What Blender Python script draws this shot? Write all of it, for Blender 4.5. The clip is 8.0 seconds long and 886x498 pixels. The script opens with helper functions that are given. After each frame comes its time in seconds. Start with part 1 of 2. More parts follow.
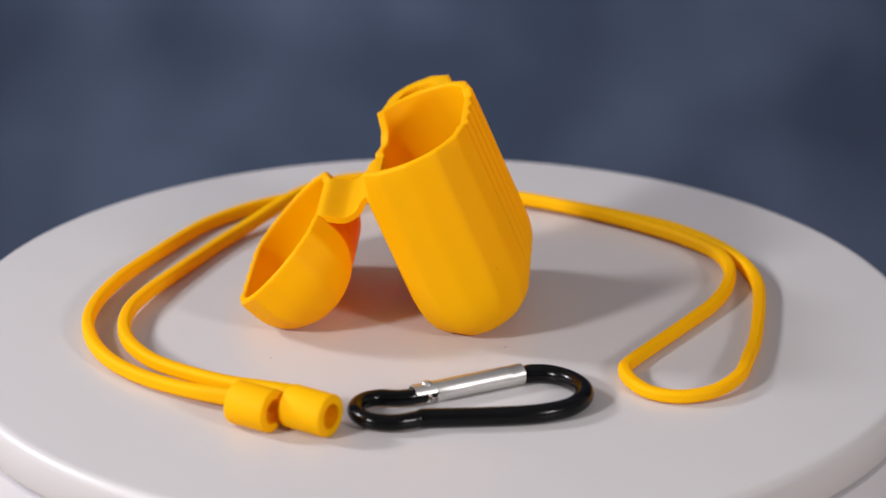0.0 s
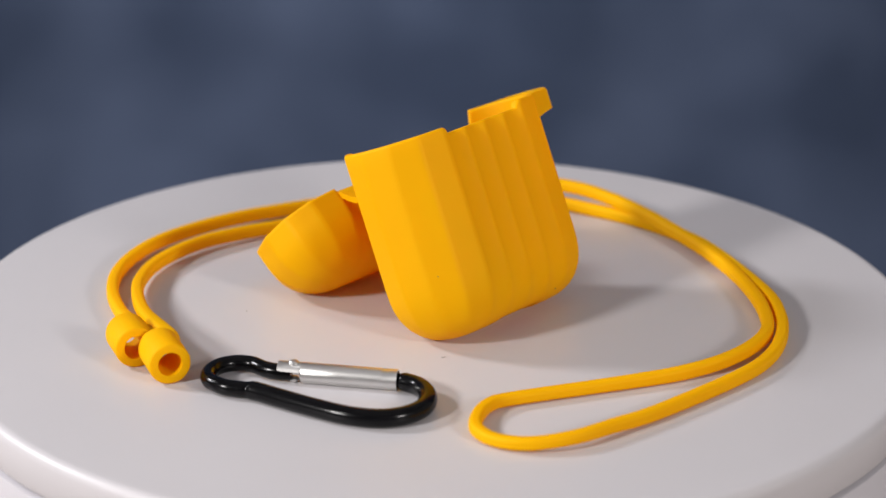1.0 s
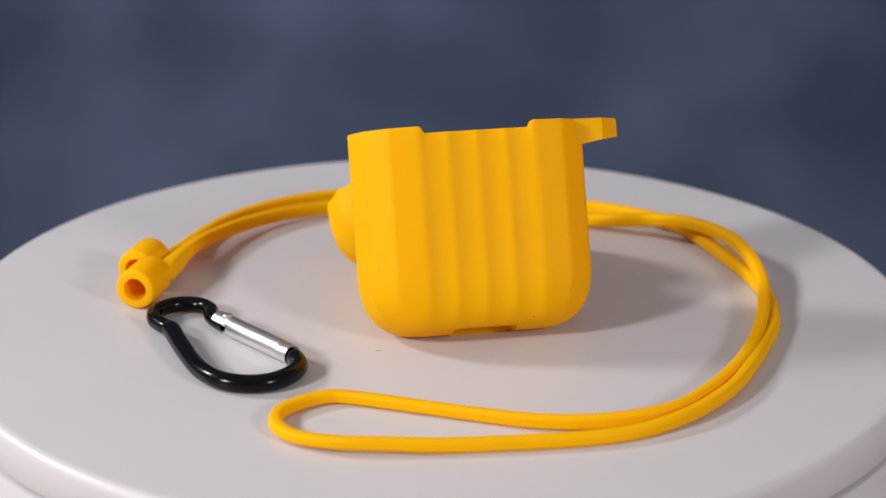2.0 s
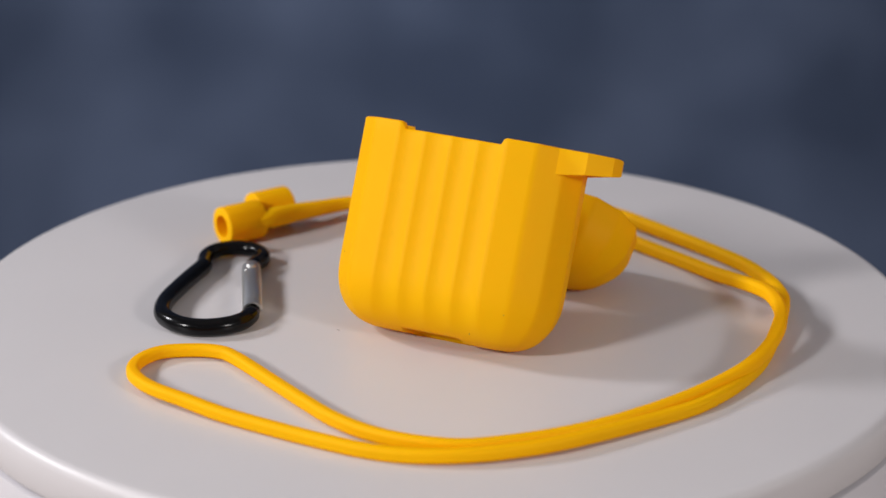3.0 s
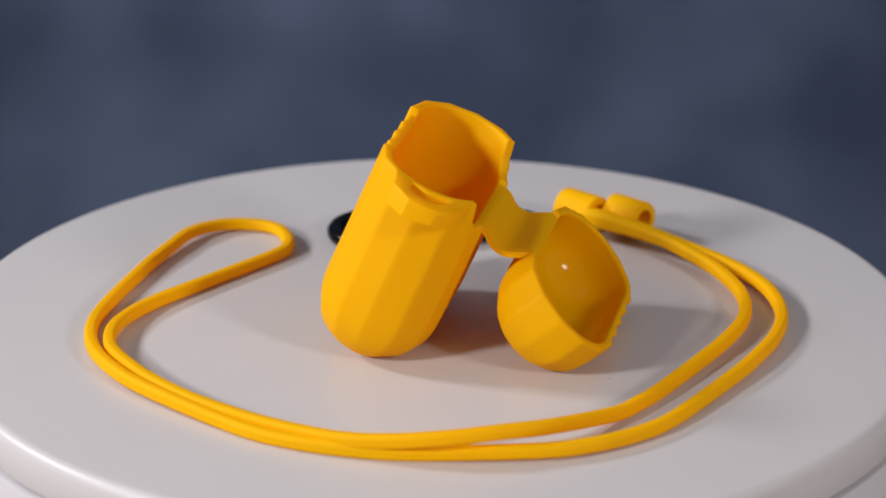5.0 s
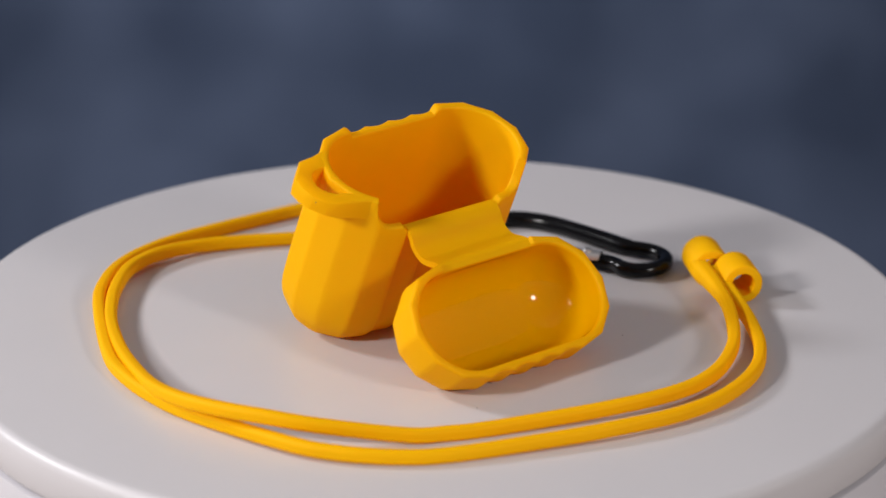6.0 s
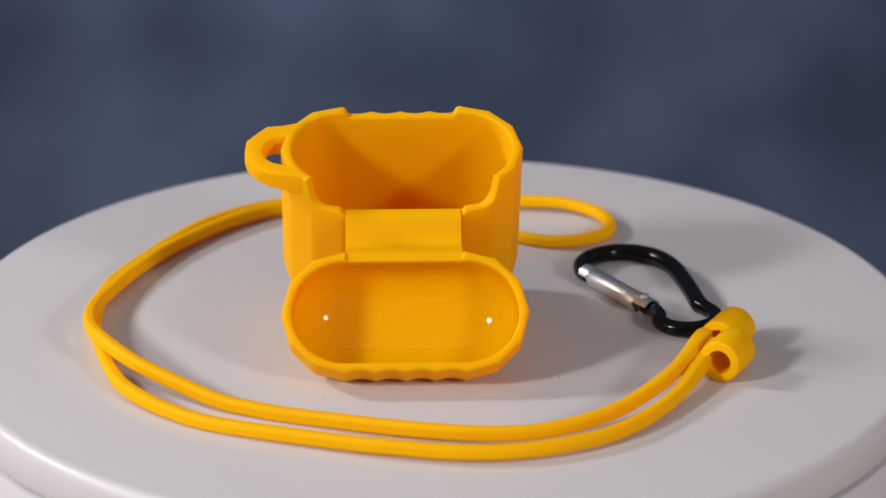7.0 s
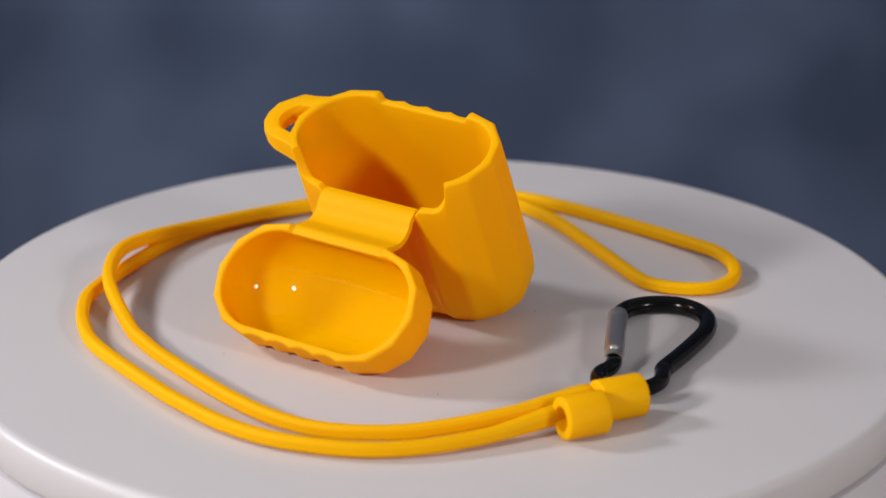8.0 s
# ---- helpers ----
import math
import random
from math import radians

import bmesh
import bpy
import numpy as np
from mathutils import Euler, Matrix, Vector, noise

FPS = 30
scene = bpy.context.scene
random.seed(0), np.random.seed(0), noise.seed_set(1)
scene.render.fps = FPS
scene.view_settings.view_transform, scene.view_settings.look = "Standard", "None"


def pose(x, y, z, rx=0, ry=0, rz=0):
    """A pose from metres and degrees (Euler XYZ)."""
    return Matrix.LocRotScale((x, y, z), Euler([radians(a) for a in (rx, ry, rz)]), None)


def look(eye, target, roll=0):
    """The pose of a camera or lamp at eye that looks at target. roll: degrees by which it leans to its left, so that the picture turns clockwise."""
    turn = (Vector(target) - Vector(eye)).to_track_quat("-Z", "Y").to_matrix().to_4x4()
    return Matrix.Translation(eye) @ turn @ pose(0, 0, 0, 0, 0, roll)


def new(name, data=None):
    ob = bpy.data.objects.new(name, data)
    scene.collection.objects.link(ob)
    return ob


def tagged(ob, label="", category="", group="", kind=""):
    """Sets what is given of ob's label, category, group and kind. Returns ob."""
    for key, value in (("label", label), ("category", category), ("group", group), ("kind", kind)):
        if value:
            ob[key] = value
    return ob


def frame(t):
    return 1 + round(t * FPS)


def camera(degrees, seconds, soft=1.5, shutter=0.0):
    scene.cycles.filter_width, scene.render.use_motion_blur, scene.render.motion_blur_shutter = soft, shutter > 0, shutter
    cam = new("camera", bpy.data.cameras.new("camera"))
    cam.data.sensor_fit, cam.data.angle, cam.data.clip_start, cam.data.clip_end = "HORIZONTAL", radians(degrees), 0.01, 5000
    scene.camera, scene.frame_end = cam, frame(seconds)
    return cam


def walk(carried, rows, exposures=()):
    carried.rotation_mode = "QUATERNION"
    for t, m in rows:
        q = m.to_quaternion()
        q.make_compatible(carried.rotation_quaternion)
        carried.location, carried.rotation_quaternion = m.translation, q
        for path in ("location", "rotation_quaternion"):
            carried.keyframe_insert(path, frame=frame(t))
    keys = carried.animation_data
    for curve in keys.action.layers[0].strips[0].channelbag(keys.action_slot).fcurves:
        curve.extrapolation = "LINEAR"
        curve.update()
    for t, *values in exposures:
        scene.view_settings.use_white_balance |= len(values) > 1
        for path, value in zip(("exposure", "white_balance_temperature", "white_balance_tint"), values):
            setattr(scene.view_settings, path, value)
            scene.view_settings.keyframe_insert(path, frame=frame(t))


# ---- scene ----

# ---------------------------------------------------------------- camera
MM = 0.001
SPIN = -0.65999          # turntable, radians a second
EYE = Vector((0.0, -0.6135, 0.25264))
cam = camera(15.963, 8.0, soft=1.5)
AIM = EYE + Vector((0.002368, 0.932587, -0.360926))
walk(cam, [(0.0, look(EYE, AIM, 0.24)), (8.0, look(EYE, AIM, 0.24))],
     exposures=[(0.0, 0.14), (1.7, 0.14), (2.8, 0.0), (8.0, 0.0)])
cam.data.dof.use_dof = True
cam.data.dof.focus_distance = 0.645
cam.data.dof.aperture_fstop = 14.5

# ---------------------------------------------------------------- light
world = bpy.data.worlds.new("studio_air")
world.use_nodes = True
world.node_tree.nodes["Background"].inputs[0].default_value = (0.95, 0.95, 1.0, 1)
world.node_tree.nodes["Background"].inputs[1].default_value = 0.024
scene.world = world
scene.view_settings.exposure = 0.0


def softbox(name, eye, target, w, h, watts, color):
    lamp = bpy.data.lights.new(name, "AREA")
    lamp.shape, lamp.size, lamp.size_y, lamp.energy, lamp.color = "RECTANGLE", w, h, watts, color
    ob = new(name, lamp)
    ob.matrix_basis = look(eye, target)
    return ob


softbox("softbox_front", (-1.18, -0.87, 0.76), (0, 0, 0.02), 0.20, 0.20, 18.5, (1.0, 0.965, 0.955))
softbox("softbox_left", (-1.18, 0.30, 0.76), (0, 0, 0.02), 0.20, 0.20, 11.0, (0.97, 0.97, 1.01))
softbox("softbox_right", (1.0, -1.08, 0.66), (0, 0, 0.02), 0.22, 0.22, 8.8, (1.0, 0.955, 0.935))
# unseen fill, added only to brighten the middle of the backdrop
softbox("added_backdrop_fill", (0.01, 0.72, -0.02), (0.01, 1.0, -0.37), 0.16, 0.12, 0.32, (0.95, 0.97, 1.0))


# ---------------------------------------------------------------- materials
def shader(name, color, rough, metal=0.0, vary=0.06, scale=60.0, bump=0.0, bump_scale=900.0,
           spec=0.5, detail=4.0, through_wall=0.0):
    m = bpy.data.materials.new(name)
    m.use_nodes = True
    nt = m.node_tree
    b = nt.nodes["Principled BSDF"]
    tc = nt.nodes.new("ShaderNodeTexCoord")
    n1 = nt.nodes.new("ShaderNodeTexNoise")
    n1.inputs["Scale"].default_value, n1.inputs["Detail"].default_value = scale, detail
    nt.links.new(tc.outputs["Object"], n1.inputs["Vector"])
    ramp = nt.nodes.new("ShaderNodeValToRGB")
    lo = [c * (1 - vary) for c in color]
    hi = [min(1, c * (1 + vary)) for c in color]
    ramp.color_ramp.elements[0].color, ramp.color_ramp.elements[1].color = (*lo, 1), (*hi, 1)
    ramp.color_ramp.elements[0].position, ramp.color_ramp.elements[1].position = 0.3, 0.7
    nt.links.new(n1.outputs["Fac"], ramp.inputs["Fac"])
    nt.links.new(ramp.outputs["Color"], b.inputs["Base Color"])
    b.inputs["Roughness"].default_value, b.inputs["Metallic"].default_value = rough, metal
    b.inputs["Specular IOR Level"].default_value = spec
    if through_wall:                                # thin silicone passes orange light
        tr = nt.nodes.new("ShaderNodeBsdfTranslucent")
        tr.inputs["Color"].default_value = (1.0, 0.30, 0.0, 1)
        mix = nt.nodes.new("ShaderNodeMixShader")
        mix.inputs[0].default_value = through_wall
        nt.links.new(b.outputs[0], mix.inputs[1])
        nt.links.new(tr.outputs[0], mix.inputs[2])
        nt.links.new(mix.outputs[0], nt.nodes["Material Output"].inputs["Surface"])
    n2 = nt.nodes.new("ShaderNodeTexNoise")
    n2.inputs["Scale"].default_value, n2.inputs["Detail"].default_value = bump_scale, 3.0
    nt.links.new(tc.outputs["Object"], n2.inputs["Vector"])
    rr = nt.nodes.new("ShaderNodeMapRange")
    rr.inputs["To Min"].default_value, rr.inputs["To Max"].default_value = rough * 0.88, min(1, rough * 1.12)
    nt.links.new(n2.outputs["Fac"], rr.inputs["Value"])
    nt.links.new(rr.outputs["Result"], b.inputs["Roughness"])
    if bump:
        bp = nt.nodes.new("ShaderNodeBump")
        bp.inputs["Strength"].default_value, bp.inputs["Distance"].default_value = bump, 0.0002
        nt.links.new(n2.outputs["Fac"], bp.inputs["Height"])
        nt.links.new(bp.outputs["Normal"], b.inputs["Normal"])
    return m


YELLOW = (1.0, 0.595, 0.0)
SILICONE = shader("yellow_silicone", YELLOW, 0.55, vary=0.02, bump=0.04, bump_scale=2500, spec=0.12, through_wall=0.35)
GLOSSY = shader("polished_yellow_silicone", (1.0, 0.60, 0.0), 0.06, vary=0.02, bump=0.10, bump_scale=200, spec=0.24, through_wall=0.35)
CORD = shader("yellow_cord_silicone", (1.0, 0.568, 0.0), 0.6, vary=0.03, bump=0.04, bump_scale=2500, spec=0.12, through_wall=0.28)
WHITE = shader("white_plastic", (0.572, 0.552, 0.564), 0.42, vary=0.012, scale=25, bump=0.015, bump_scale=1800, spec=0.65)
SIDE = shader("white_side_plastic", (0.575, 0.558, 0.585), 0.45, vary=0.012, scale=25, bump=0.015, bump_scale=1800, spec=0.5)
DARK = shader("gap_shade", (0.03, 0.03, 0.03), 0.7)
BLACK = shader("black_anodised_metal", (0.002, 0.002, 0.0025), 0.19, vary=0.2, bump=0.03, bump_scale=1800, spec=0.2)
STEEL = shader("brushed_silver_metal", (0.70, 0.69, 0.67), 0.40, metal=1.0, vary=0.06, bump=0.06, bump_scale=1800)
LINT = shader("dark_lint", (0.16, 0.14, 0.12), 0.8)
TABLE = shader("pale_studio_table", (0.42, 0.36, 0.33), 0.6, scale=8)
WALL = shader("studio_wall", (0.74, 0.73, 0.74), 0.9, scale=2)


def backdrop_cloth():
    m = bpy.data.materials.new("mottled_blue_grey_cloth")
    m.use_nodes = True
    nt = m.node_tree
    b = nt.nodes["Principled BSDF"]
    b.inputs["Roughness"].default_value, b.inputs["Specular IOR Level"].default_value = 0.95, 0.1
    tc = nt.nodes.new("ShaderNodeTexCoord")
    n1 = nt.nodes.new("ShaderNodeTexNoise")
    n1.inputs["Scale"].default_value, n1.inputs["Detail"].default_value = 9.0, 2.5
    n1.inputs["Roughness"].default_value = 0.45
    nt.links.new(tc.outputs["Object"], n1.inputs["Vector"])
    ramp = nt.nodes.new("ShaderNodeValToRGB")
    e = ramp.color_ramp.elements
    e[0].position, e[0].color = 0.36, (0.042, 0.057, 0.096, 1)
    e[1].position, e[1].color = 0.64, (0.076, 0.098, 0.156, 1)
    nt.links.new(n1.outputs["Fac"], ramp.inputs["Fac"])
    nt.links.new(ramp.outputs["Color"], b.inputs["Base Color"])
    return m


CLOTH = backdrop_cloth()


# ---------------------------------------------------------------- builders
def part(name, bm, material, parent=None, label="", sharp=25.0):
    """One mesh object; edges bent more than sharp degrees stay crisp."""
    bmesh.ops.recalc_face_normals(bm, faces=bm.faces)
    for f in bm.faces:
        f.smooth = True
    for e in bm.edges:
        if len(e.link_faces) == 2 and e.calc_face_angle(0) > radians(sharp):
            e.smooth = False
    me = bpy.data.meshes.new(name)
    bm.to_mesh(me)
    bm.free()
    me.materials.append(material)
    ob = new(name, me)
    if parent:
        ob.parent = parent
    if label:
        tagged(ob, label)
    return ob


def skin(rings, closed=False, cap=True):
    """A tube of faces over rings of equally many points; closed joins the last ring to the first."""
    bm = bmesh.new()
    vs = [[bm.verts.new(p) for p in ring] for ring in rings]
    n = len(vs[0])
    spans = range(len(vs) if closed else len(vs) - 1)
    for i in spans:
        a, b = vs[i], vs[(i + 1) % len(vs)]
        for k in range(n):
            bm.faces.new((a[k], a[(k + 1) % n], b[(k + 1) % n], b[k]))
    if cap and not closed:
        bm.faces.new(vs[0])
        bm.faces.new(vs[-1])
    return bm


def spline(points, per=8, loop=False):
    """Catmull-Rom through the points."""
    pts = [Vector(p) for p in points]
    n, out = len(pts), []
    for i in range(n if loop else n - 1):
        p0 = pts[i - 1] if loop or i else pts[0] * 2 - pts[1]
        p1, p2 = pts[i], pts[(i + 1) % n]
        p3 = pts[(i + 2) % n] if loop or i + 2 < n else pts[-1] * 2 - pts[-2]
        for k in range(per):
            u = k / per
            out.append(0.5 * (2 * p1 + (p2 - p0) * u + (2 * p0 - 5 * p1 + 4 * p2 - p3) * u * u
                              + (3 * p1 - p0 - 3 * p2 + p3) * u ** 3))
    if not loop:
        out.append(pts[-1])
    return out


def sweep(path, section, grow=None):
    """Rings of a section (across, up) along a path; the section stays upright."""
    rings = []
    for i, p in enumerate(path):
        t = (path[min(i + 1, len(path) - 1)] - path[max(i - 1, 0)]).normalized()
        side = t.cross(Vector((0, 0, 1))).normalized()
        up = side.cross(t)
        g, h = grow(i / (len(path) - 1)) if grow else (1.0, 1.0)
        rings.append([p + side * a * g + up * b * h for a, b in section])
    return rings


def rounded(w, h, r, n=4):
    out = []
    for cx, cy, a0 in ((1, 1, 0), (-1, 1, 90), (-1, -1, 180), (1, -1, 270)):
        for k in range(n + 1):
            a = radians(a0 + 90 * k / n)
            out.append((cx * (w / 2 - r) + r * math.cos(a), cy * (h / 2 - r) + r * math.sin(a)))
    return out


def circle(r, n=16):
    return [(r * math.cos(2 * math.pi * k / n), r * math.sin(2 * math.pi * k / n)) for k in range(n)]


def lathe(profile, n=128):
    return skin([[(r * math.cos(2 * math.pi * k / n), r * math.sin(2 * math.pi * k / n), z) for k in range(n)]
                 for r, z in profile])


def box(w, d, h, bevel=0.002):
    bm = bmesh.new()
    bmesh.ops.create_cube(bm, size=1.0)
    bmesh.ops.scale(bm, vec=(w, d, h), verts=bm.verts)
    bmesh.ops.bevel(bm, geom=bm.edges[:], offset=bevel, segments=3, affect="EDGES", profile=0.5)
    return bm


def thing(name, x, y, z, label, category, kind=""):
    ob = new(name)
    ob.empty_display_size = 0.01
    ob.matrix_basis = pose(x, y, z)
    return tagged(ob, label, category, kind=kind)


# ---------------------------------------------------------------- setting
def room():
    cloth = bmesh.new()
    rings = []
    for j in range(25):
        z = -1.3 + 2.2 * j / 24
        rings.append([((i - 30) / 30 * 1.3, 0.012 * math.sin(i * 0.55) + 0.006 * math.sin(i * 1.7 + j * 0.2), z)
                      for i in range(61)])
    vs = [[cloth.verts.new(p) for p in r] for r in rings]
    for j in range(24):
        for i in range(60):
            cloth.faces.new((vs[j][i], vs[j][i + 1], vs[j + 1][i + 1], vs[j + 1][i]))
    ob = part("backdrop", cloth, CLOTH)
    ob.location = (0, 1.0, 0)
    mod = ob.modifiers.new("thick", "SOLIDIFY")
    mod.thickness = 0.002
    tagged(ob, "mottled blue-grey cloth backdrop hanging behind the turntable", "backdrop", kind="structure")
    top = part("plinth", box(1.4, 0.9, 0.755, 0.006), TABLE)
    top.location = (0, -0.34, -0.4225)
    tagged(top, "plain pale studio plinth under the turntable", "plinth", kind="structure")
    for name, size, place, mat in (("floor", (4.4, 4.4, 0.1), (0, -0.4, -0.85), WALL), ("ceiling", (4.4, 4.4, 0.1), (0, -0.4, 1.95), WALL),
                                   ("wall_north", (4.4, 0.1, 2.7), (0, 1.85, 0.55), WALL), ("wall_south", (4.4, 0.1, 2.7), (0, -2.65, 0.55), WALL),
                                   ("wall_east", (0.1, 4.4, 2.7), (2.25, -0.4, 0.55), WALL), ("wall_west", (0.1, 4.4, 2.7), (-2.25, -0.4, 0.55), WALL)):
        ob = part(name, box(*size, 0.003), mat)
        ob.location = place
        tagged(ob, "plain matt light grey studio " + name.split("_")[0], name.split("_")[0], kind="structure")


# ---------------------------------------------------------------- turntable
def turntable():
    t = thing("turntable", 0, 0, -45 * MM, "round white plastic motorised display turntable on a table", "turntable")
    up = 45 * MM
    prof = [(0.02, -0.25), (99.6, -0.25), (100.3, -0.34), (100.95, -0.6), (101.5, -1.05), (101.87, -1.65), (102.0, -2.4), (102.0, -8.5), (101.7, -8.95), (100.0, -9.0), (0.02, -9.0)]
    platter = part("platter", lathe([(r * MM, z * MM) for r, z in prof], 192), WHITE, t,
                   "smooth white round platter with a rounded rim", 40)
    platter.location = (0, 0, up)
    # a near-black disc fills the seam: the gap's shade is in its colour
    gap = part("shadow_gap", lathe([(0.02 * MM, -9.0 * MM), (99.5 * MM, -9.0 * MM), (99.5 * MM, -10.1 * MM), (0.02 * MM, -10.1 * MM)], 128),
               DARK, t, "seam below the platter, its shade given as dark colour")
    gap.location = (0, 0, up)
    bprof = [(0.02, -10.1), (101.4, -10.1), (101.9, -10.3), (102.0, -10.7), (102.0, -42.0), (100.0, -44.0), (97, -45.0), (0.02, -45.0)]
    base = part("base", lathe([(r * MM, z * MM) for r, z in bprof], 192), SIDE, t, "white round base", 40)
    base.location = (0, 0, up)
    return t, platter


# ---------------------------------------------------------------- earbud case
LID_DEEP = 15.85
HALF, RHO = 12.0, 12.5      # straight half-width and end radius of the case, mm


def outline(facets=1.0):
    """Samples round the case: centre on the long axis, direction, and how far the facets reach."""
    out = []
    for side in (1, -1):
        for k in range(6 * 8):                     # six flat facets round an end
            a = -90 + 180 * k / 48
            d = radians(a % 30 - 15)
            g = 1.014 * math.cos(radians(15)) / math.cos(d)
            g = 1 + (g - 1) * facets
            ang = radians(a)
            out.append((side * HALF, side * math.cos(ang), side * math.sin(ang), g))
        for k in range(4 * 10):                    # four shallow flutes on a broad face
            f = k / 40
            g = 1.016 - 0.050 * math.sin(math.pi * ((f * 4) % 1.0))
            g = 1 + (g - 1) * facets
            out.append((side * HALF * (1 - 2 * f), 0.0, side * 1.0, g))
    return out


def ease(a, b, x):
    x = min(1.0, max(0.0, (x - a) / (b - a)))
    return x * x * (3 - 2 * x)


def body_rim(w, d):
    """Height of the body's rim: a notch in front, a deep cut-out at the hinge."""
    h = 41.9
    if d > 6:
        h -= 1.4 * (1 - ease(10.8, 11.6, abs(w)))
    if d < 0:
        x = min(1.0, max(0.0, (19.6 - abs(w)) / 3.6))
        h -= 6.3 * math.sqrt(1 - (1 - x) ** 2) + 1.1 * (1 - ease(11.8, 12.8, abs(w)))
    return h


def lid_rim(w, d):
    h = LID_DEEP
    if d < -6:
        h -= 0.8 * (1 - ease(11.5, 12.0, abs(w)))
    return h


def shell(rim, curve, wall, floor, full=1.0, belly=0.0):
    """The stadium-shaped shell of the case: outside with facets, rim, smooth inside. Local: x width, y depth, z up, mm."""
    outer, inner = outline(1.0), outline(0.0)
    rings = []

    def ring(samples, inset, height, fade, swell=0.0, dish=0.0):
        pts = []
        for c, nx, ny, g in samples:
            r = max(0.25, (RHO - inset) * (1 + (g - 1) * fade) + swell * (1 - (c / HALF) ** 2))
            w, d = c + r * nx, r * ny
            top = rim(c + RHO * nx, RHO * ny)
            pts.append(Vector((w, d, height(top) + dish * (c / HALF) ** 2)) * MM)
        return pts
    n = 11
    for i in range(n):                              # rounded bottom
        a = math.pi / 2 * (i / n) ** 0.9
        ins = (RHO - 0.3) * (1 - math.sin(a) ** full)
        rings.append(ring(outer, ins, lambda top, a=a: curve * (1 - max(0.0, math.cos(a)) ** full), ease(0.15, 1.0, math.sin(a))))
    for i in range(12):
        v = i / 11
        rings.append(ring(outer, 0, lambda top, v=v: curve + (top - 0.62 - curve) * v, 1))
    for inset, drop in ((0.07, 0.32), (0.27, 0.09), (0.6, 0.0)):
        rings.append(ring(outer, inset, lambda top, drop=drop: top - drop, 1))
    for inset, drop in ((0.6, 0.0), (0.27, 0.09), (0.07, 0.32)):
        rings.append(ring(inner, wall - inset, lambda top, drop=drop: top - drop, 1))
    for i in range(10):
        v = 1 - i / 9
        rings.append(ring(inner, wall, lambda top, v=v: curve + (top - 0.62 - curve) * v, 1, belly * (1 - v)))
    for i in range(1, n + 1):
        a = math.pi / 2 * (1 - i / n)
        ins = wall + (RHO - wall - 0.3) * (1 - math.sin(a))
        rings.append(ring(inner, ins, lambda top, a=a: floor + (curve - floor) * (1 - math.cos(a)), 1, belly * math.sin(a), belly * math.cos(a)))
    bm = skin(rings, cap=False)
    bm.verts.ensure_lookup_table()
    n = len(rings[0])
    bm.faces.new([bm.verts[k] for k in range(n)])
    last = [bm.verts[k - n] for k in range(n)]      # the floor closes with a strip across and two half rounds
    for k in range(40):
        bm.faces.new((last[48 + k], last[49 + k], last[175 - k], last[(176 - k) % n]))
    bm.faces.new(last[0:49])
    bm.faces.new(last[88:137])
    return bm


def case_frame(origin, tilt, yaw=-3.3, flip=False):
    """Local axes of a shell on the turntable: depth leans up by tilt."""
    dh = Vector((math.cos(radians(yaw)), math.sin(radians(yaw)), 0))
    if flip:
        dh = -dh
    z = Vector((0, 0, 1))
    y = dh * math.cos(radians(tilt)) + z * math.sin(radians(tilt))
    up = z * math.cos(radians(tilt)) - dh * math.sin(radians(tilt))
    x = y.cross(up)
    m = Matrix((x, y, up)).transposed().to_4x4()
    m.translation = Vector(origin) * MM
    return m


BODY_POSE = case_frame((11.72, 6.43, 1.2), 23.4)
LID_TILT = 49.0


def lid_pose():
    # the hinge edge of the lid lies at (-23.7, 8.95, 22), half a depth behind its axis
    m = case_frame((0, 0, 0), -LID_TILT, flip=True)
    rim_back = m @ (Vector((0, -RHO + 1.0, LID_DEEP - 0.8)) * MM)
    m.translation = Vector((-23.9, 8.4, 22.8)) * MM - rim_back
    return m


def carve(ob, centre, size, bevel):
    """Cuts a rounded slot into a mesh."""
    tool = part("tool", box(size[0] * MM, size[1] * MM, size[2] * MM, bevel * MM), SILICONE)
    bpy.context.view_layer.update()
    tool.matrix_basis = ob.matrix_world @ Matrix.Translation(Vector(centre) * MM)
    mod = ob.modifiers.new("slot", "BOOLEAN")
    mod.operation, mod.object, mod.solver = "DIFFERENCE", tool, "EXACT"
    bpy.context.view_layer.update()
    cut = bpy.data.meshes.new_from_object(ob.evaluated_get(bpy.context.evaluated_depsgraph_get()))
    ob.modifiers.clear()
    ob.data = cut
    bpy.data.objects.remove(tool)


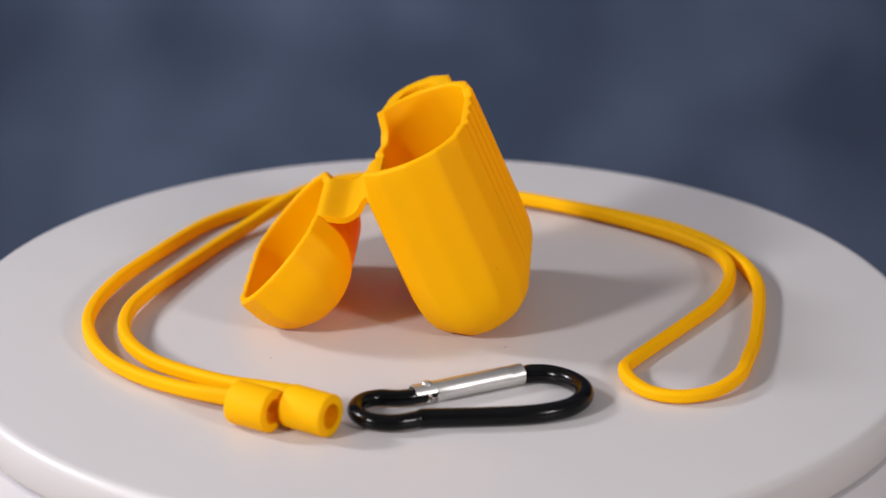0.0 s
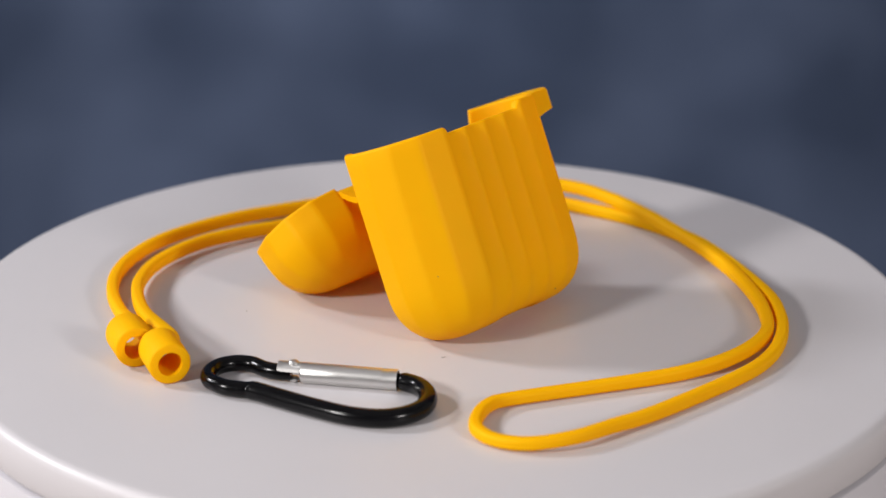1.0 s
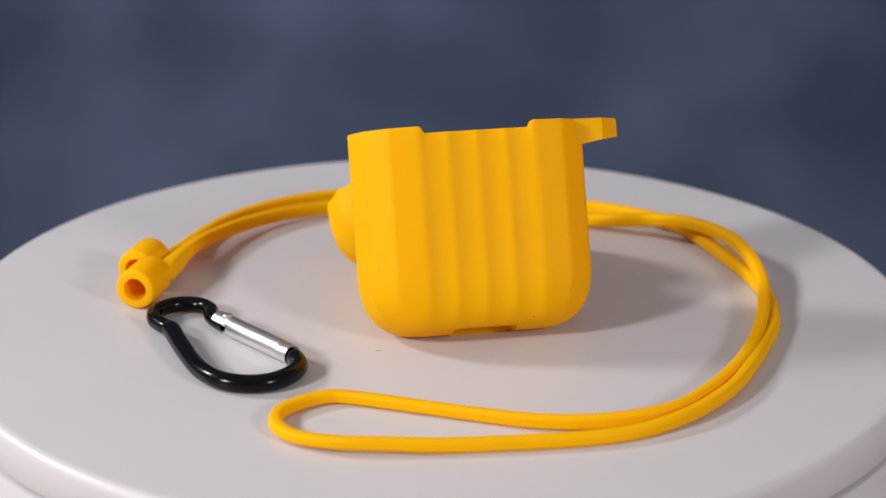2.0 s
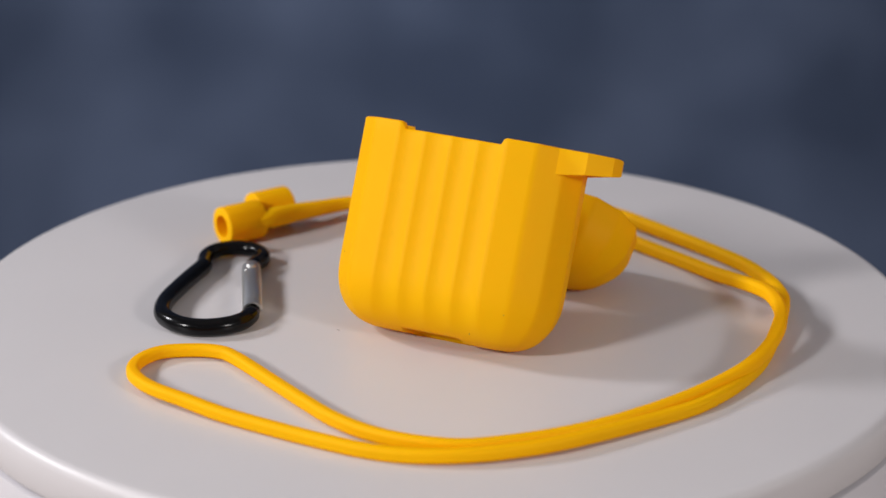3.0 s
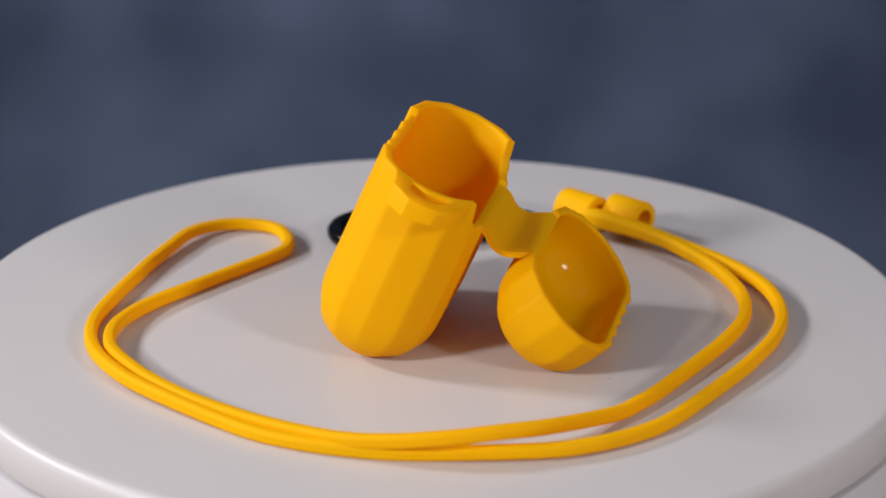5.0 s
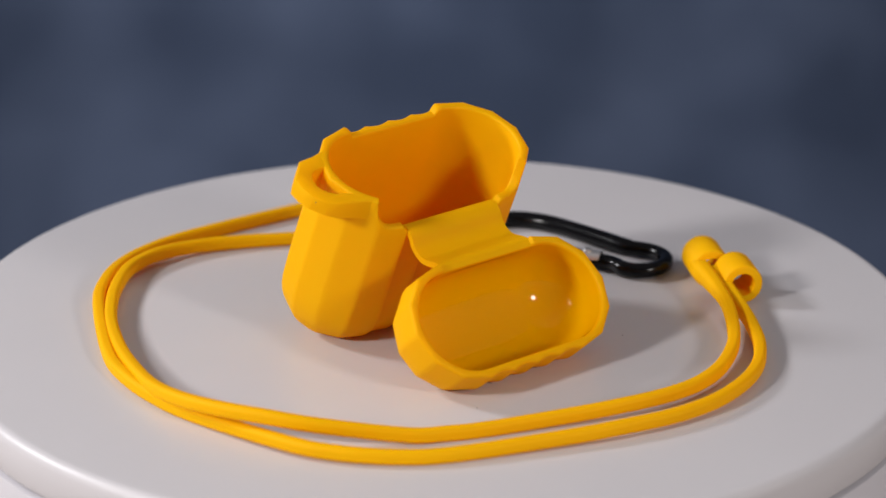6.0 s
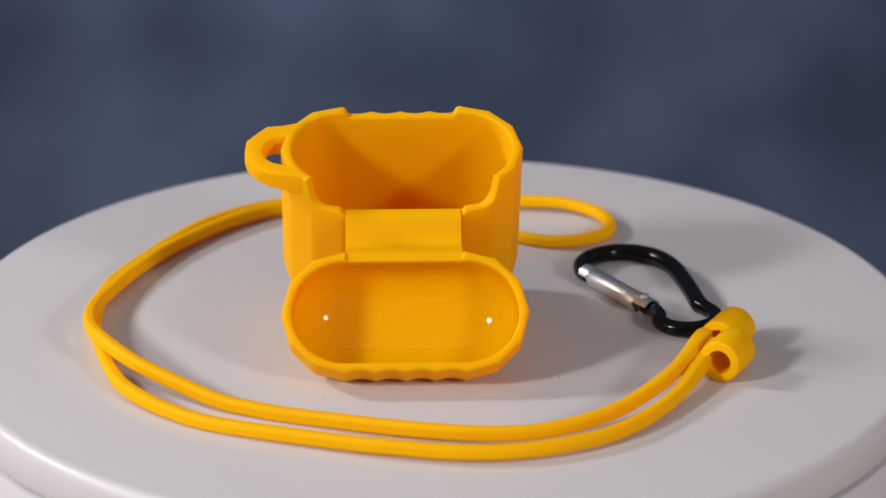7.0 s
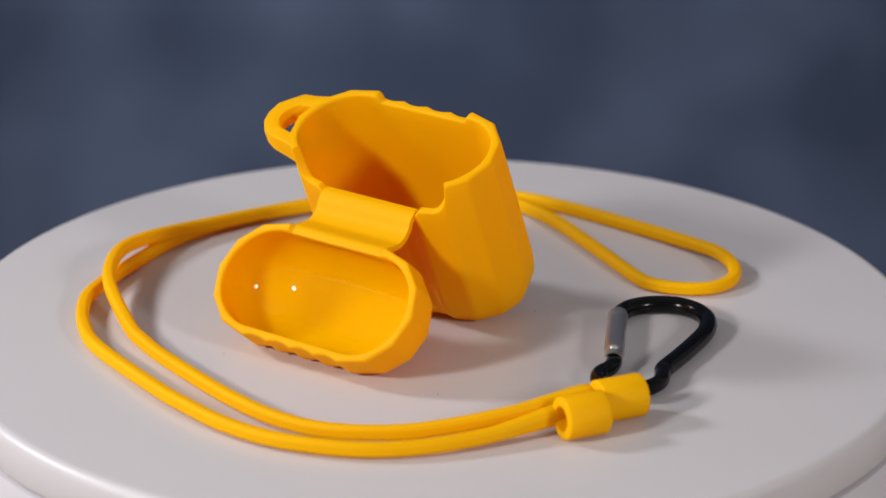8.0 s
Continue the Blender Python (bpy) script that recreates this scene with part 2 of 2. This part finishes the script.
def earbud_case():
    ex, ey = -4.0, 7.5
    t = thing("earbud_case", ex * MM, ey * MM, 0,
              "open yellow silicone earbud case cover standing on the white platter", "case cover")
    off = Matrix.Translation((-ex * MM, -ey * MM, 0))
    body = part("body", shell(body_rim, RHO, 2.1, 4.6, 0.82), SILICONE, t, "fluted yellow silicone lower shell, empty", 50)
    for v in body.data.vertices:                    # the foot sags a little towards the fluted face
        if v.co.z < RHO * MM:
            v.co.z -= 0.75 * MM * (1 - v.co.z / (RHO * MM)) * ease(-6.5 * MM, -2 * MM, v.co.y)
            if abs(v.co.x) < 6.6 * MM and -3.6 * MM < v.co.y < 0:
                v.co.z -= 0.35 * MM
    carve(body, (-0.3, 2.3, -2.3), (13.6, 7.8, 9.0), 1.6)
    body.matrix_basis = off @ BODY_POSE
    lid = part("lid", shell(lid_rim, 11.2, 1.9, 1.8, belly=0.45), SILICONE, t, "faceted yellow lid tipped open, glossy inside", 50)
    lid.data.materials.append(GLOSSY)
    lid.matrix_basis = off @ lid_pose()
    for p in lid.data.polygons:                     # the polished inside
        c, nrm = p.center, p.normal
        if nrm.dot(Vector((c.x - max(-HALF * MM, min(HALF * MM, c.x)), c.y, (c.z - 0.012) if c.z < 0.012 else 0))) < 0 and c.z < 0.0148:
            p.material_index = 1
    # hinge flap, a gutter from rim to rim
    side = ((-10.5, 34.0), (-12.0, 34.25), (-13.5, 33.6), (-14.7, 32.5), (-16.2, 31.8), (-18.2, 31.6), (-19.9, 32.2))
    path = spline([BODY_POSE @ (Vector((0, y - 0.35, z)) * MM) for y, z in side]
                  + [lid_pose() @ (Vector((0, y, LID_DEEP + z)) * MM) for y, z in ((-12.45, -1.6), (-11.35, -1.3), (-10.75, -1.3))], 4)
    xs = Vector((math.sin(radians(3.3)), math.cos(radians(3.3)), 0))
    rings = []
    for i, p in enumerate(path):
        tg = (path[min(i + 1, len(path) - 1)] - path[max(i - 1, 0)]).normalized()
        nn = tg.cross(xs).normalized()
        rings.append([p + xs * s * 0.0117 + nn * q * 0.0006 for s, q in ((-1, -1), (1, -1), (1, 1), (-1, 1))])
    flap = part("hinge_flap", skin(rings), SILICONE, t, "thin curved living hinge", 40)
    flap.matrix_basis = off
    # carrying loop at one end of the rim
    loop_out = [(20.6, 7.9), (24.2, 7.0), (27.6, 6.6), (29.8, 4.4), (31.7, 2.3), (32.0, -1.0), (31.4, -3.6), (29.4, -6.2), (26.9, -7.5), (23.6, -8.1), (21.2, -8.6), (19.7, -9.2)]
    loop_in = [(23.0, 3.2), (24.4, 3.3), (26.2, 3.0), (27.3, 2.2), (28.0, 1.0), (28.4, -0.9), (28.1, -2.1), (27.3, -3.3), (26.1, -4.2), (24.3, -4.7), (22.8, -5.2), (20.4, -7.2)]
    rings = []
    for (ox, oy), (ix, iy) in zip(loop_out, loop_in):
        low_z = 41.9 - 5.6 + (ox - 20.6) * 0.15 + 0.9 * ease(2, -6, oy)
        e = Vector((ox - ix, oy - iy)).normalized() * 0.5
        rings.append([Vector(q) * MM for q in ((-ox, oy, low_z), (-ox, oy, 41.35), (-ox + 0.3 * e.x, oy - 0.3 * e.y, 41.73), (-ox + e.x, oy - e.y, 41.88),
                                               (-ix - e.x, iy + e.y, 41.88), (-ix - 0.3 * e.x, iy + 0.3 * e.y, 41.73), (-ix, iy, 41.35), (-ix, iy, low_z))])
    loop = part("carrying_loop", skin(rings), SILICONE, t, "faceted loop with a hole beside the rim", 24)
    loop.matrix_basis = off @ BODY_POSE
    return t


# ---------------------------------------------------------------- strap
# the cord from the sleeves to the loop and back: degrees round the platter, radius and height in mm
STRAND_A = [(247, 58.9, 4.7), (241, 58.9, 4.7), (232, 59.7, 4.4), (224, 61.1, 4.0), (215, 62.7, 3.2), (207, 64.3, 2.6), (198, 65.3, 2.2), (190, 65.2, 2.0), (182, 64.0, 2.1), (174, 62.0, 2.0), (165, 60.2, 1.7), (147, 60.4, 1.3), (139, 62.0, 1.4), (132, 63.9, 1.8), (118, 68.8, 4.4), (110, 71.1, 5.4), (102, 72.4, 5.3), (94, 72.1, 4.3), (86, 70.9, 3.2), (78, 69.2, 2.6), (68, 68.0, 2.3), (56, 67.6, 2.1), (46, 68.0, 2.0), (37, 68.8, 2.1), (28, 69.5, 2.1), (20, 67.7, 2.1), (12, 63.7, 1.7), (4, 58.8, 1.4), (-4, 54.1, 1.3), (-14, 50.2, 1.3), (-34, 47.7, 1.3), (-40, 49.7, 1.4), (-43.5, 54.6, 1.3)]
STRAND_B = [(-44.5, 60.3, 1.3), (-42, 65.7, 1.3), (-37, 69.3, 1.6), (-30, 70.1, 2.0), (-22, 68.3, 1.8), (-12, 67.4, 1.4), (8, 69.6, 1.3), (18, 71.9, 1.3), (27, 72.6, 1.6), (36, 72.0, 1.8), (46, 70.7, 1.8), (66, 70.2, 1.3), (76, 70.9, 1.3), (86, 71.0, 1.3), (96, 70.9, 1.3), (114, 73.1, 1.8), (122, 73.9, 1.7), (131, 73.1, 1.4), (140, 71.3, 1.3), (160, 69.0, 1.7), (168, 69.8, 1.9), (177, 71.3, 1.8), (186, 72.4, 1.8), (195, 72.2, 1.8), (203, 71.1, 1.7), (211, 68.9, 1.8), (219, 66.2, 2.1), (226, 64.0, 2.6), (241, 61.3, 4.0)]


def lies_flat(du):
    return 1 - ease(0.05, 0.10, abs(du))


def strap():
    ex, ey = -42.0, 38.0
    t = thing("earbud_strap", ex * MM, ey * MM, 0, "yellow silicone neck strap looped round the case on the platter", "strap")
    way = STRAND_A + STRAND_B
    apex = len(STRAND_A) / len(way)                 # the far end of the loop, where the cord lies flatter
    pts = [Vector((r * math.cos(radians(a)) - ex, r * math.sin(radians(a)) - ey, z - 0.07)) * MM for a, r, z in way]

    def cord_size(u):
        g = 1 + 0.45 * (1 - ease(0.015, 0.045, u)) - 0.85 * (1 - ease(0.0, 0.015, u)) + 0.4 * ease(0.975, 1.0, u)
        return g, g * (1 - 0.12 * lies_flat(u - apex))
    part("cord", skin(sweep(spline(pts, 6), [(x * MM, y * MM) for x, y in rounded(2.65, 2.95, 1.0, 6)], cord_size)), CORD, t,
         "doubled smooth yellow cord ending in a loop", 50)
    for (x0, y0), (x1, y1) in TUBES:
        a, b = Vector((x0, y0, 4.07)) * MM, Vector((x1, y1, 4.07)) * MM
        ax = (b - a).normalized()
        side = ax.cross(Vector((0, 0, 1)))
        up = side.cross(ax)
        long = (b - a).length
        prof = [(2.5, 0), (3.9, 0), (4.2, 0.15), (4.3, 0.5), (4.3, long / MM - 0.5), (4.2, long / MM - 0.15), (3.9, long / MM), (2.5, long / MM)]
        rings = [[(side * math.cos(2 * math.pi * k / 40) + up * math.sin(2 * math.pi * k / 40)) * r * MM + a + ax * s * MM
                  - Vector((ex, ey, 0)) * MM for k in range(40)] for r, s in prof]
        part("tube", skin(rings, closed=True), CORD, t, "short open sleeve at a strap end", 50)
    return t


TUBES = [((-28.0, -55.0), (-19.9, -60.3)), ((-38.6, -53.3), (-31.0, -58.2))]


# ---------------------------------------------------------------- carabiner
def carabiner():
    ex, ey = 6.0, -46.0
    t = thing("carabiner", ex * MM, ey * MM, 0, "small black carabiner with a silver gate lying on the platter", "carabiner")
    z = 1.7
    pts = [(16.2, -34.6), (19.0, -33.9), (22.4, -34.0), (25.6, -35.7), (28.1, -38.6), (29.4, -42.2), (28.9, -46.3), (26.6, -50.0), (22.9, -52.4),
           (18.0, -53.9), (10.5, -54.8), (4.0, -55.3), (-2.0, -55.7), (-4.6, -56.8), (-8.2, -58.0), (-12.3, -57.2), (-14.9, -54.2), (-15.4, -50.6),
           (-13.8, -47.4), (-10.8, -45.9), (-7.6, -46.2), (-4.6, -45.6), (-2.0, -44.2)]
    path = spline([Vector((x - ex, y - ey, z)) * MM for x, y in pts], 6)

    def rod(u):
        g = 1.0 - 0.13 * ease(0.55, 0.565, u) - 0.2 * (1 - ease(0.02, 0.04, u))
        return g, g
    part("frame", skin(sweep(path, circle(1.9 * MM, 18), rod)), BLACK, t,
         "glossy black bent rod frame", 50)
    a, b = Vector((-4.4 - ex, -45.3 - ey, z + 0.1)) * MM, Vector((17.2 - ex, -34.2 - ey, z + 0.1)) * MM
    way = (b - a).normalized()
    side = way.cross(Vector((0, 0, 1)))
    rings = []
    for u, inner, outer in ((0, 25, 25), (0.03, 20, 20), (0.19, 18, 18), (0.20, -62, -62), (0.5, -62, -62), (0.87, -62, -62), (0.88, -62, 12), (1, -62, 12)):
        arc = [radians(inner + (180 - outer - inner) * k / 16) for k in range(17)]
        ring = [(math.cos(q) * 2.15, math.sin(q) * 2.15) for q in arc] + [(math.cos(q) * 1.92, math.sin(q) * 1.92) for q in reversed(arc)]
        rings.append([a.lerp(b, u) + side * x * MM + Vector((0, 0, y * MM)) for x, y in ring])
    part("gate", skin(rings), STEEL, t, "folded silver sheet gate", 40)
    for s in (1, -1):
        bm = bmesh.new()
        bmesh.ops.create_uvsphere(bm, u_segments=16, v_segments=10, radius=1.1 * MM)
        bmesh.ops.scale(bm, vec=(1, 1, 0.6), verts=bm.verts)
        r = part("rivet", bm, STEEL, t, "small round rivet head")
        r.location = Vector((-1.6 - ex, -43.9 - ey, z + 0.05 + s * (2.05 if s > 0 else 1.4))) * MM
    return t


# ---------------------------------------------------------------- lint
def lint_fibre(x, y, turn):
    path = spline([Vector(p) * MM for p in ((-0.5, 0.1, 0.05), (-0.2, -0.1, 0.06), (0.1, 0.05, 0.1), (0.3, 0.25, 0.06), (0.4, 0.05, 0.04))], 5)
    ob = part("lint_fibre", skin(sweep(path, circle(0.035 * MM, 6))), LINT)
    ob.matrix_basis = pose(x * MM, y * MM, -0.25 * MM, 0, 0, turn)
    return tagged(ob, "tiny dark curled lint fibre lying on the white platter", "lint")


def dust_speck(x, y, size, z=-0.25, place="the white platter"):
    bm = bmesh.new()
    bmesh.ops.create_icosphere(bm, subdivisions=1, radius=size * MM)
    for v in bm.verts:
        v.co *= 0.75 + 0.5 * random.random()
    ob = part("dust_speck", bm, LINT)
    ob.matrix_basis = pose(x * MM, y * MM, (size * 0.6 + z) * MM)
    return tagged(ob, "tiny dark dust speck lying on " + place, "dust", group="dust specks")


# ---------------------------------------------------------------- the place
room()
TURN, PLATTER = turntable()
CASE = earbud_case()
STRAP = strap()
CARABINER = carabiner()
BITS = [lint_fibre(14.5, -15.8, 40), dust_speck(-33.4, -21.9, 0.11), dust_speck(-39.7, 25.8, 0.10)]
BITS += [dust_speck(x, y, size, z, "the yellow case cover") for x, y, z, size in
         ((19.38, 15.88, 6.08, 0.12), (19.67, 23.48, 11.5, 0.10), (12.38, -15.05, 16.7, 0.10), (-6.61, 38.4, 36.9, 0.14))]


def motions():
    steps = [0.2 * k for k in range(41)]
    for ob in (PLATTER, CASE, STRAP, CARABINER, *BITS):
        rest = ob.matrix_basis.copy()
        walk(ob, [(s, Matrix.Rotation(SPIN * s, 4, "Z") @ rest) for s in steps])


motions()
